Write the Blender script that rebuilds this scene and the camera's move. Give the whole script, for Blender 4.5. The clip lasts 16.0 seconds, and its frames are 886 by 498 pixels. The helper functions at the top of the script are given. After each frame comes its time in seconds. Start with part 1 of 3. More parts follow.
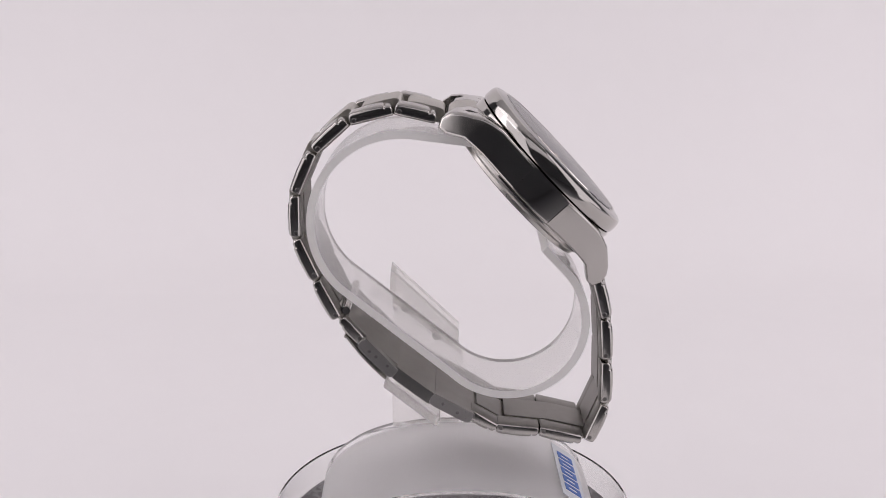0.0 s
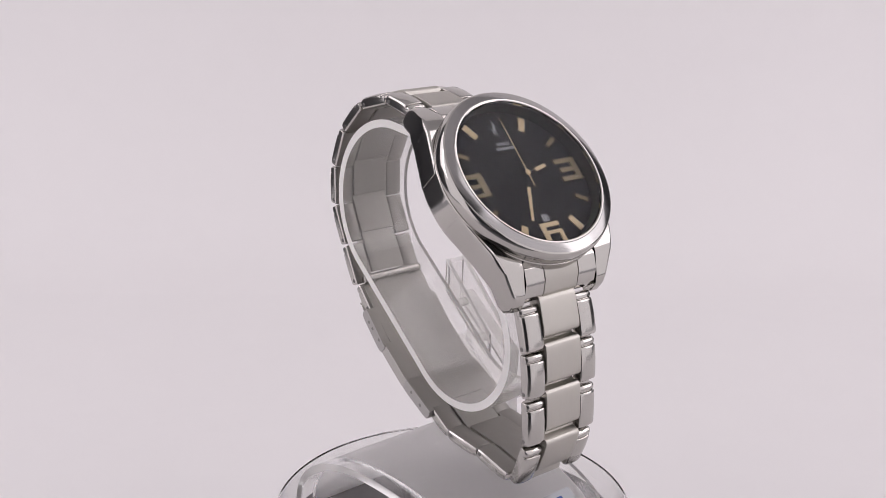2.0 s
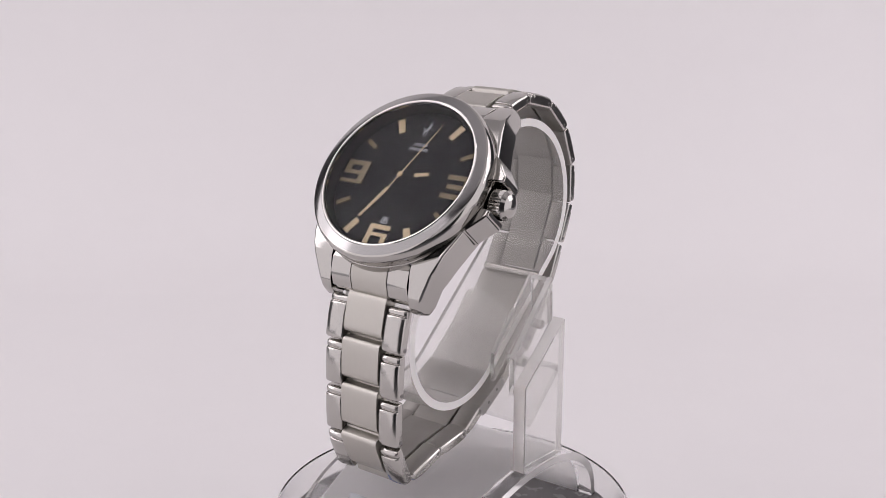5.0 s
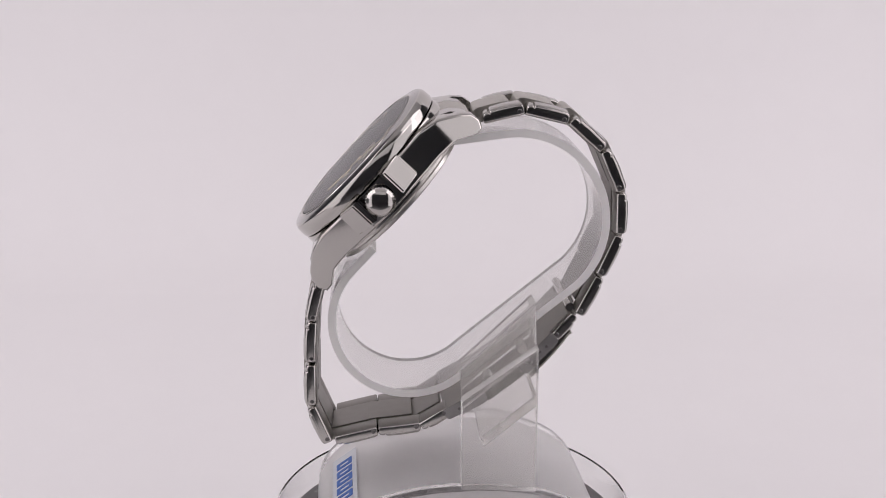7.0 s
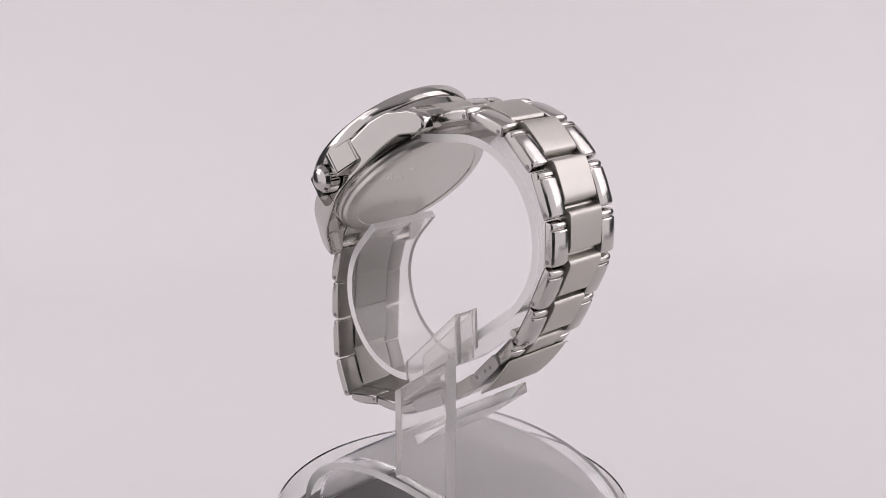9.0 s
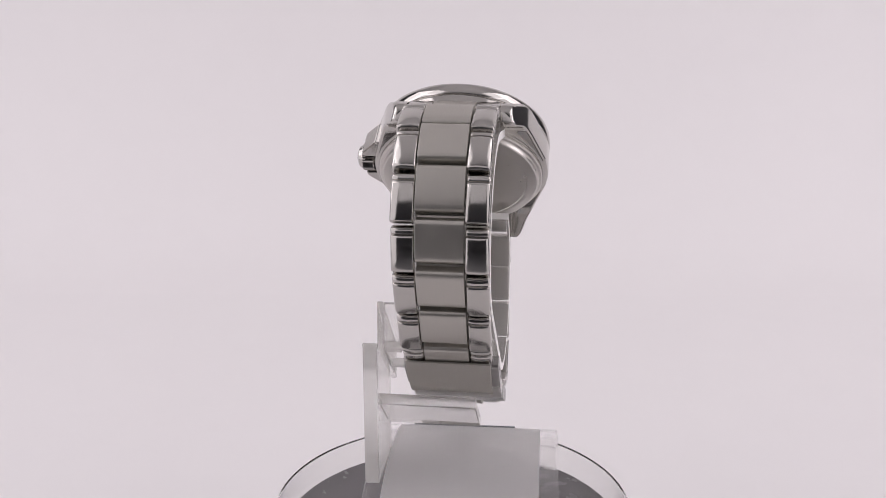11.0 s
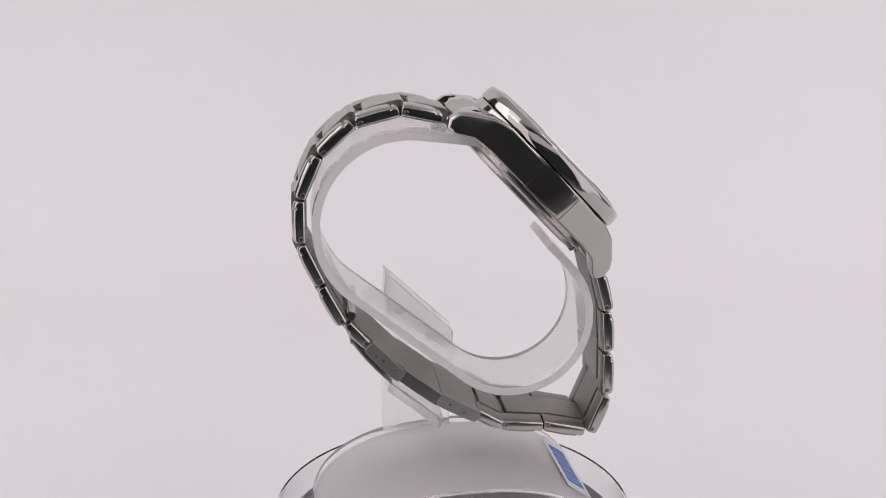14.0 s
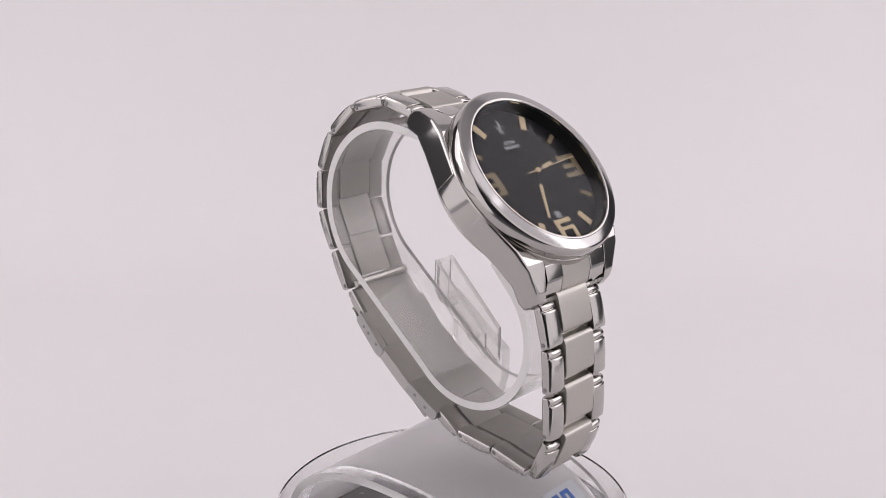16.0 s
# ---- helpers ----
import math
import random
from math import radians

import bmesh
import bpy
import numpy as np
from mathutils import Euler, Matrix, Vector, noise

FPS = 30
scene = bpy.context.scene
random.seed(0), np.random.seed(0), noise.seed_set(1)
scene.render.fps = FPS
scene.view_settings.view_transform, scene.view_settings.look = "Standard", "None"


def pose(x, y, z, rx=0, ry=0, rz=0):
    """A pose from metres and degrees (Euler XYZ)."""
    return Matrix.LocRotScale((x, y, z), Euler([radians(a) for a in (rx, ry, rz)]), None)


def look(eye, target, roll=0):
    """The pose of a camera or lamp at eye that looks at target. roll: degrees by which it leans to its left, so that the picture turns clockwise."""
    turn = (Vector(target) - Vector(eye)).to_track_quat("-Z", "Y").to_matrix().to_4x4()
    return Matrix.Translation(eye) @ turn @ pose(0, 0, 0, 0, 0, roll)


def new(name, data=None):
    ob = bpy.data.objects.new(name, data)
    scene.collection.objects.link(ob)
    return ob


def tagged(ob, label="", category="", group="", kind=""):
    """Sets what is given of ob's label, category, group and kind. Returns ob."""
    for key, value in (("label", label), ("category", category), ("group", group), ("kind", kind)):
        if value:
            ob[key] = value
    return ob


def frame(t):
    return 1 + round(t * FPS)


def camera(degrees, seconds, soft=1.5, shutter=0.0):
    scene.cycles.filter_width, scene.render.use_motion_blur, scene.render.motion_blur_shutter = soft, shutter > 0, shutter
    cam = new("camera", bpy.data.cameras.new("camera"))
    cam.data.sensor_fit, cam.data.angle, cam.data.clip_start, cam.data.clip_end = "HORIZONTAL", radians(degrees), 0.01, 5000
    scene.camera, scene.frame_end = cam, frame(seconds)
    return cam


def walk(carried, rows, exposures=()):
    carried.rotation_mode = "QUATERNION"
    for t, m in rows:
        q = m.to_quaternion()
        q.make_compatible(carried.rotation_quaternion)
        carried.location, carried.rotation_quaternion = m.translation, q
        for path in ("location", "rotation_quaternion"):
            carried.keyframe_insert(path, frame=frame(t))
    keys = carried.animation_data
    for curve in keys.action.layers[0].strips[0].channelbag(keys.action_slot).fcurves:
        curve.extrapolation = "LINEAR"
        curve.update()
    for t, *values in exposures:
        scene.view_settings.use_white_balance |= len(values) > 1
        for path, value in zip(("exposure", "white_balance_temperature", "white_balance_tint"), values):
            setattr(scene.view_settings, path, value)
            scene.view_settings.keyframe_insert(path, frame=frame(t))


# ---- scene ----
# All lengths below are given in units of U metres; z = 0 is the floor of the turntable dish.
U = 0.00028
SPIN = -25.107          # degrees per second of the turntable
TURN0 = -0.3             # turn of the watch at the start

EYE = Vector((0, -898.5, 518.9)) * U
YAW, PITCH, ROLL = 0.0135, 0.2835, -0.05
AIM = Vector((-math.sin(YAW) * math.cos(PITCH), math.cos(YAW) * math.cos(PITCH), -math.sin(PITCH)))
cam = camera(42.874, 16.0, soft=0.5)
walk(cam, [(0, look(EYE, EYE + AIM, ROLL)), (16, look(EYE, EYE + AIM, ROLL))],
     [(0, -0.225), (1, -0.285), (2.5, -0.255), (3, -0.270), (3.5, -0.240), (4, -0.225), (4.5, -0.255), (7, -0.270), (7.5, -0.225), (8, -0.225), (8.5, -0.255), (9, -0.270), (11.5, -0.225), (12, -0.270), (12.5, -0.240), (13.5, -0.270), (14.5, -0.225), (15, -0.270), (15.5, -0.285), (16, -0.240)])

# ---- light: studio lamps inferred from reflections, plus fills added out of view ----
world = bpy.data.worlds.new("world")
scene.world = world
world.use_nodes = True
world.node_tree.nodes["Background"].inputs[0].default_value = (0.9, 0.92, 1.0, 1)
world.node_tree.nodes["Background"].inputs[1].default_value = 0.02


def lamp(name, eye, target, sx, sy, watts, colour):
    data = bpy.data.lights.new(name, "AREA")
    data.shape, data.size, data.size_y, data.energy, data.color = "RECTANGLE", sx, sy, watts, colour
    ob = new(name, data)
    ob.matrix_world = look(eye, target)
    return ob


WARM = (1.0, 0.93, 0.98)
# added fills, one on each side out of view, brighten the backdrop
lamp("backdrop_fill", (-0.52, 0.14, 0.42), (0.05, 0.46, 0.06), 0.40, 0.55, 1.52, WARM)
lamp("backdrop_fill", (0.52, 0.14, 0.42), (-0.05, 0.46, 0.02), 0.40, 0.55, 1.65, WARM)
# added wide, dim fill overhead, standing in for bounce from above
lamp("overhead_fill", (0, 0.15, 0.95), (0, 0.15, 0), 1.6, 1.2, 1.5, WARM)
lamp("studio_lamp_high", (-0.40, -0.12, 0.70), (0, 0, 0.08), 0.26, 0.26, 0.28, WARM)
lamp("studio_lamp_high", (0.40, -0.12, 0.70), (0, 0, 0.08), 0.26, 0.26, 0.28, WARM)
lamp("studio_lamp_front", (0, -0.60, 0.60), (0, 0, 0.10), 0.80, 0.30, 0.55, WARM)
lamp("studio_lamp_side", (-0.44, -0.19, 0.22), (0, 0, 0.17), 0.56, 0.84, 1.75, WARM)
lamp("studio_lamp_side", (0.47, -0.19, 0.22), (0, 0, 0.17), 0.56, 0.84, 1.70, WARM)


# ---- materials ----
def material(name, colour, rough, metal=0.0, transmission=0.0, ior=1.49, spec=0.5):
    m = bpy.data.materials.new(name)
    m.use_nodes = True
    b = m.node_tree.nodes["Principled BSDF"]
    b.inputs["Base Color"].default_value = (*colour, 1)
    b.inputs["Roughness"].default_value = rough
    b.inputs["Metallic"].default_value = metal
    b.inputs["Transmission Weight"].default_value = transmission
    b.inputs["IOR"].default_value = ior
    b.inputs["Specular IOR Level"].default_value = spec
    return m


def grain(m, scale, stretch, r0, r1, bump=0.0, distance=0.00002, spread=0.0):
    """Roughness between r0 and r1 by a stretched noise, fine relief, and a faint change of colour."""
    t = m.node_tree
    b = t.nodes["Principled BSDF"]
    co = t.nodes.new("ShaderNodeTexCoord")
    mp = t.nodes.new("ShaderNodeMapping")
    mp.inputs["Scale"].default_value = stretch
    nz = t.nodes.new("ShaderNodeTexNoise")
    nz.inputs["Scale"].default_value = scale
    nz.inputs["Detail"].default_value = 6
    big = t.nodes.new("ShaderNodeTexNoise")
    big.inputs["Scale"].default_value = scale * 0.07
    big.inputs["Detail"].default_value = 3
    add = t.nodes.new("ShaderNodeMath")
    add.operation = "ADD"
    rg = t.nodes.new("ShaderNodeMapRange")
    rg.inputs["From Min"].default_value, rg.inputs["From Max"].default_value = 0.6, 1.4
    rg.inputs["To Min"].default_value, rg.inputs["To Max"].default_value = r0, r1
    t.links.new(co.outputs["Object"], mp.inputs["Vector"])
    t.links.new(mp.outputs["Vector"], nz.inputs["Vector"])
    t.links.new(co.outputs["Object"], big.inputs["Vector"])
    t.links.new(nz.outputs["Fac"], add.inputs[0])
    t.links.new(big.outputs["Fac"], add.inputs[1])
    t.links.new(add.outputs[0], rg.inputs["Value"])
    t.links.new(rg.outputs["Result"], b.inputs["Roughness"])
    if bump:
        bp = t.nodes.new("ShaderNodeBump")
        bp.inputs["Strength"].default_value = bump
        bp.inputs["Distance"].default_value = distance
        t.links.new(nz.outputs["Fac"], bp.inputs["Height"])
        t.links.new(bp.outputs["Normal"], b.inputs["Normal"])
    if spread:
        base = b.inputs["Base Color"].default_value[:]
        mix = t.nodes.new("ShaderNodeMix")
        mix.data_type = "RGBA"
        mix.inputs["A"].default_value = [c * (1 - spread) for c in base[:3]] + [1]
        mix.inputs["B"].default_value = [min(1, c * (1 + spread)) for c in base[:3]] + [1]
        t.links.new(big.outputs["Fac"], mix.inputs["Factor"])
        t.links.new(mix.outputs["Result"], b.inputs["Base Color"])
    return m


STEEL = grain(material("polished_steel", (0.49, 0.476, 0.451), 0.08, 1.0), 900, (1, 1, 1), 0.06, 0.12, spread=0.05)
LINK = grain(material("worn_polished_steel", (0.49, 0.476, 0.451), 0.15, 1.0), 900, (1, 1, 1), 0.11, 0.2, spread=0.05)
BRUSHED = grain(material("brushed_steel", (0.52, 0.502, 0.462), 0.3, 1.0), 6000, (0.04, 1, 0.04), 0.33, 0.5, 0.12, 0.000006, 0.04)
SATIN = grain(material("satin_steel", (0.44, 0.43, 0.42), 0.3, 1.0), 400, (1, 1, 1), 0.25, 0.38, spread=0.06)
INNER = grain(material("dull_steel", (0.34, 0.327, 0.307), 0.5, 1.0), 400, (1, 1, 1), 0.42, 0.56, spread=0.06)
PIN = material("pin_steel", (0.25, 0.24, 0.235), 0.3, 1.0)
BEZEL = grain(material("turned_steel", (0.40, 0.392, 0.385), 0.15, 1.0), 600, (1, 1, 1), 0.1, 0.18, spread=0.05)
DIAL = material("dial_black", (0.030, 0.0302, 0.0325), 0.6, spec=0.0)
BACK = grain(material("case_back_steel", (0.60, 0.58, 0.55), 0.3, 1.0), 500, (1, 1, 1), 0.24, 0.36, spread=0.06)
LUME = grain(material("cream_lume", (0.70, 0.56, 0.34), 0.5), 1500, (1, 1, 1), 0.4, 0.6, spread=0.08)
LUME_DIM = grain(material("bronze_lume", (0.24, 0.19, 0.11), 0.45), 1500, (1, 1, 1), 0.4, 0.6, spread=0.08)
RING = grain(material("dark_ring", (0.02, 0.021, 0.021), 0.4), 900, (1, 1, 1), 0.3, 0.5)
PRINT = material("white_print", (0.42, 0.44, 0.47), 0.5)
CRYSTAL = bpy.data.materials.new("crystal")
CRYSTAL.use_nodes = True
ct = CRYSTAL.node_tree
clear, gloss, fres, both = (ct.nodes.new("ShaderNode" + k) for k in ("BsdfTransparent", "BsdfGlossy", "Fresnel", "MixShader"))
gloss.inputs["Roughness"].default_value = 0.03
fres.inputs["IOR"].default_value = 1.22
ct.links.new(fres.outputs[0], both.inputs[0])
ct.links.new(clear.outputs[0], both.inputs[1])
ct.links.new(gloss.outputs[0], both.inputs[2])
ct.links.new(both.outputs[0], ct.nodes["Material Output"].inputs["Surface"])
COATED = bpy.data.materials.new("crystal_coating")
COATED.use_nodes = True
ct = COATED.node_tree
ct.links.new(ct.nodes.new("ShaderNodeBsdfTransparent").outputs[0], ct.nodes["Material Output"].inputs["Surface"])


def scatter(m, share, colour, front=0.5):
    """Mix into m a share of light scattered inside the plastic."""
    t = m.node_tree
    out, b = t.nodes["Material Output"], t.nodes["Principled BSDF"]
    tr, mix = t.nodes.new("ShaderNodeBsdfTranslucent"), t.nodes.new("ShaderNodeMixShader")
    df, mix2 = t.nodes.new("ShaderNodeBsdfDiffuse"), t.nodes.new("ShaderNodeMixShader")
    tr.inputs["Color"].default_value = df.inputs["Color"].default_value = (*colour, 1)
    mix.inputs["Fac"].default_value, mix2.inputs["Fac"].default_value = front, share
    t.links.new(tr.outputs[0], mix.inputs[1])
    t.links.new(df.outputs[0], mix.inputs[2])
    t.links.new(b.outputs[0], mix2.inputs[1])
    t.links.new(mix.outputs[0], mix2.inputs[2])
    t.links.new(mix2.outputs[0], out.inputs["Surface"])
    return m


CLEAR = grain(material("clear_acrylic", (0.97, 0.97, 0.965), 0.03, 0, 1.0, 1.46), 300, (1, 1, 1), 0.02, 0.08)
MILKY = scatter(grain(material("cloudy_acrylic", (1, 0.998, 0.99), 0.03, 0, 1.0, 1.3), 300, (1, 1, 1), 0.01, 0.04), 0.14, (1, 0.985, 0.955), 0.55)
FAINT = scatter(material("thin_clear_acrylic", (1, 0.998, 0.99), 0.08, 0, 1.0, 1.25), 0.16, (1, 0.985, 0.955), 0.4)
FROST = scatter(material("frosted_edge", (1, 0.995, 0.98), 0.3, 0, 1.0, 1.2), 0.85, (1, 0.99, 0.965), 0.95)
EDGE = scatter(material("cut_acrylic_edge", (1, 0.995, 0.98), 0.25, 0, 1.0, 1.2), 0.4, (1, 0.99, 0.965), 0.7)
BASE = scatter(grain(material("frosted_acrylic", (1, 0.995, 0.99), 0.4, 0, 1.0, 1.15), 120, (1, 1, 1), 0.28, 0.5), 0.46, (1, 0.99, 0.98), 0.5)
DISH = grain(material("dark_grey_plastic", (0.15, 0.143, 0.147), 0.25), 300, (1, 1, 1), 0.18, 0.32, spread=0.1)
STICKER = material("sticker_film", (0.75, 0.77, 0.80), 0.35, 0, 0.4, 1.3)
BLUE = material("blue_print", (0.03, 0.12, 0.42), 0.4)
FABRIC = grain(material("white_fabric", (0.80, 0.785, 0.785), 0.85), 900, (1, 1, 1), 0.8, 0.9, 0.05, 0.0002, 0.01)
ROOM = grain(material("dark_room_paint", (0.36, 0.365, 0.38), 0.8), 20, (1, 1, 1), 0.7, 0.9, spread=0.2)


# ---- mesh helpers ----
def part(name, bm, mats, parent, label="", smooth=25):
    """One mesh object from bm (in units), under parent; smooth: the angle of a hard edge, negative for a shape that is round all over."""
    bmesh.ops.recalc_face_normals(bm, faces=bm.faces)
    bmesh.ops.scale(bm, vec=(U, U, U), verts=bm.verts)
    me = bpy.data.meshes.new(name)
    if smooth:
        for f in bm.faces:
            f.smooth = True
        for e in bm.edges:
            if len(e.link_faces) == 2 and e.calc_face_angle(0) > radians(abs(smooth)):
                e.smooth = False
    bm.to_mesh(me)
    bm.free()
    for m in (mats if isinstance(mats, (list, tuple)) else [mats]):
        me.materials.append(m)
    ob = new(name, me)
    if smooth > 0:
        # flat faces stay flat, the rounding keeps to the edges
        flat = ob.modifiers.new("flat_faces", "WEIGHTED_NORMAL")
        flat.keep_sharp, flat.weight = True, 90
    if parent:
        ob.parent = parent
    if label:
        tagged(ob, label)
    return ob


def prism(poly, y0, y1, m=Matrix(), bevel=0.0, segments=2, edge_mat=None):
    """poly: (x, z) outline, drawn out from y0 to y1, then moved by m."""
    bm = bmesh.new()
    a = [bm.verts.new((x, y0, z)) for x, z in poly]
    b = [bm.verts.new((x, y1, z)) for x, z in poly]
    n = len(poly)
    bm.faces.new(a)
    bm.faces.new(b[::-1])
    for i in range(n):
        f = bm.faces.new((a[i], b[i], b[(i + 1) % n], a[(i + 1) % n]))
        if edge_mat is not None:
            f.material_index = edge_mat
    bmesh.ops.recalc_face_normals(bm, faces=bm.faces)
    if bevel:
        sharp = [e for e in bm.edges if e.calc_face_angle(0) > radians(25)]
        bmesh.ops.bevel(bm, geom=sharp, offset=bevel, segments=segments, profile=0.6, affect="EDGES", clamp_overlap=True)
    bm.transform(m)
    return bm


def lathe(profile, n=96, m=Matrix(), closed=False):
    """profile: (r, z) from one end to the other, turned about z."""
    bm = bmesh.new()
    rings = []
    for r, z in profile:
        if r < 1e-6:
            rings.append([bm.verts.new((0, 0, z))])
        else:
            rings.append([bm.verts.new((r * math.cos(2 * math.pi * i / n), r * math.sin(2 * math.pi * i / n), z)) for i in range(n)])
    pairs = list(zip(rings, rings[1:]))
    if closed:
        pairs.append((rings[-1], rings[0]))
    for p, q in pairs:
        for i in range(n):
            j = (i + 1) % n
            if len(p) == 1 and len(q) == 1:
                continue
            if len(p) == 1:
                bm.faces.new((p[0], q[i], q[j]))
            elif len(q) == 1:
                bm.faces.new((p[i], q[0], p[j]))
            else:
                bm.faces.new((p[i], q[i], q[j], p[j]))
    bm.transform(m)
    return bm


def slab(w, h, t, m=Matrix(), bevel=0.3, taper=1.0):
    """A flat bar w by h, t thick, lying on z = 0 of m; its outer end (+y) is narrowed by taper."""
    bm = bmesh.new()
    vs = []
    for z in (0, t):
        for x, y in ((-w / 2, -h / 2), (w / 2, -h / 2), (w / 2 * taper, h / 2), (-w / 2 * taper, h / 2)):
            vs.append(bm.verts.new((x, y, z)))
    for f in ((3, 2, 1, 0), (4, 5, 6, 7), (0, 1, 5, 4), (1, 2, 6, 5), (2, 3, 7, 6), (3, 0, 4, 7)):
        bm.faces.new([vs[i] for i in f])
    if bevel:
        bmesh.ops.bevel(bm, geom=bm.edges[:], offset=bevel, segments=1, affect="EDGES", clamp_overlap=True)
    bm.transform(m)
    return bm


def merged(*bms):
    out = bms[0]
    for b in bms[1:]:
        me = bpy.data.meshes.new("tmp")
        b.to_mesh(me)
        out.from_mesh(me)
        b.free()
        bpy.data.meshes.remove(me)
    return out


# ---- the backdrop and the room round it ----
def quad_strip(path, x0, x1):
    bm = bmesh.new()
    rows = [(bm.verts.new((x0, y, z)), bm.verts.new((x1, y, z))) for y, z in path]
    for (a, b), (c, d) in zip(rows, rows[1:]):
        bm.faces.new((a, b, d, c))
    return bm


def studio():
    # one sweep of fabric: floor, round bend, back wall
    bend = [(1100 + 500 * math.sin(a), 500 - 650 * math.cos(a) * 0.999) for a in (math.pi / 2 * i / 16 for i in range(17))]
    sweep = part("backdrop", quad_strip([(-600, -150), (0, -150)] + bend + [(1600, 2300)], -1380, 1380), FABRIC, None)
    tagged(sweep, "seamless white fabric backdrop sweep behind the turntable", "backdrop", kind="structure")
    # the dark shelf board under the cloth
    bm = bmesh.new()
    bmesh.ops.create_cube(bm, size=1)
    bmesh.ops.scale(bm, vec=(3400, 1820, 60), verts=bm.verts)
    bmesh.ops.translate(bm, vec=(0, 350, -181.5), verts=bm.verts)
    tagged(part("shelf", bm, ROOM, None, smooth=0), "dark painted shelf board under the white backdrop cloth", "shelf")
    # unseen white panel added over the set; its bounce fills dark reflections
    bm = bmesh.new()
    bmesh.ops.create_cube(bm, size=1)
    bmesh.ops.scale(bm, vec=(6000, 6000, 40), verts=bm.verts)
    bmesh.ops.translate(bm, vec=(0, 900, 3600), verts=bm.verts)
    tagged(part("ceiling", bm, FABRIC, None, smooth=0), "unseen white panel added overhead to fill dark reflections in the steel", "ceiling", kind="structure")
    # dark room outside
    bm = bmesh.new()
    bmesh.ops.create_cube(bm, size=1)
    bmesh.ops.scale(bm, vec=(9000, 9000, 8000), verts=bm.verts)
    bmesh.ops.translate(bm, vec=(0, -1500, 3000), verts=bm.verts)
    tagged(part("wall_room", bm, ROOM, None, smooth=0), "dark walls of the studio room", "wall", kind="structure")


# ---- the turntable dish ----
def turntable_dish():
    r = tagged(new("turntable"), "round dark grey turntable dish with a thin clear rim", "turntable")
    part("plate", lathe([(0, 0), (148, 0), (151, -1), (152, -3), (152, -24), (148, -30), (0, -30)]), DISH, r)
    part("rim", lathe([(153, -6), (156, -6), (157, 22), (156, 24), (154.6, 23.5)], closed=True), CLEAR, r, "thin clear plastic rim")
    # the foot under the plate, down to the cloth
    part("foot", lathe([(0, -30), (120, -30), (126, -34), (126, -150), (0, -150)]), DISH, r)
    return r


# ---- the display stand ----
def arch_point(a, w, h, p=2.25):
    c, s = math.cos(a), math.sin(a)
    return (w * math.copysign(abs(c) ** (2 / p), c), h * abs(s) ** (2 / p))


def stadium(r0, steps=28):
    """Open ring with two round ends and straight runs between them; r0 is added to the radii."""
    pts = [(20 - r0 * 0.1, 355.5 + r0)]
    for i in range(steps + 1):
        a = radians(82 + (226 - 82) * i / steps)
        pts.append((-44 + (76 + r0) * math.cos(a), 287 + (76 + r0) * math.sin(a)))
    for i in range(steps + 1):
        a = radians(226 + (403 - 226) * i / steps)
        pts.append((41 + (66.5 + r0) * math.cos(a), 206 + (66.5 + r0) * math.sin(a)))
    x, z = pts[-1]
    pts.append((x - 26 * math.sin(radians(43)), z + 26 * math.cos(radians(43))))
    return pts


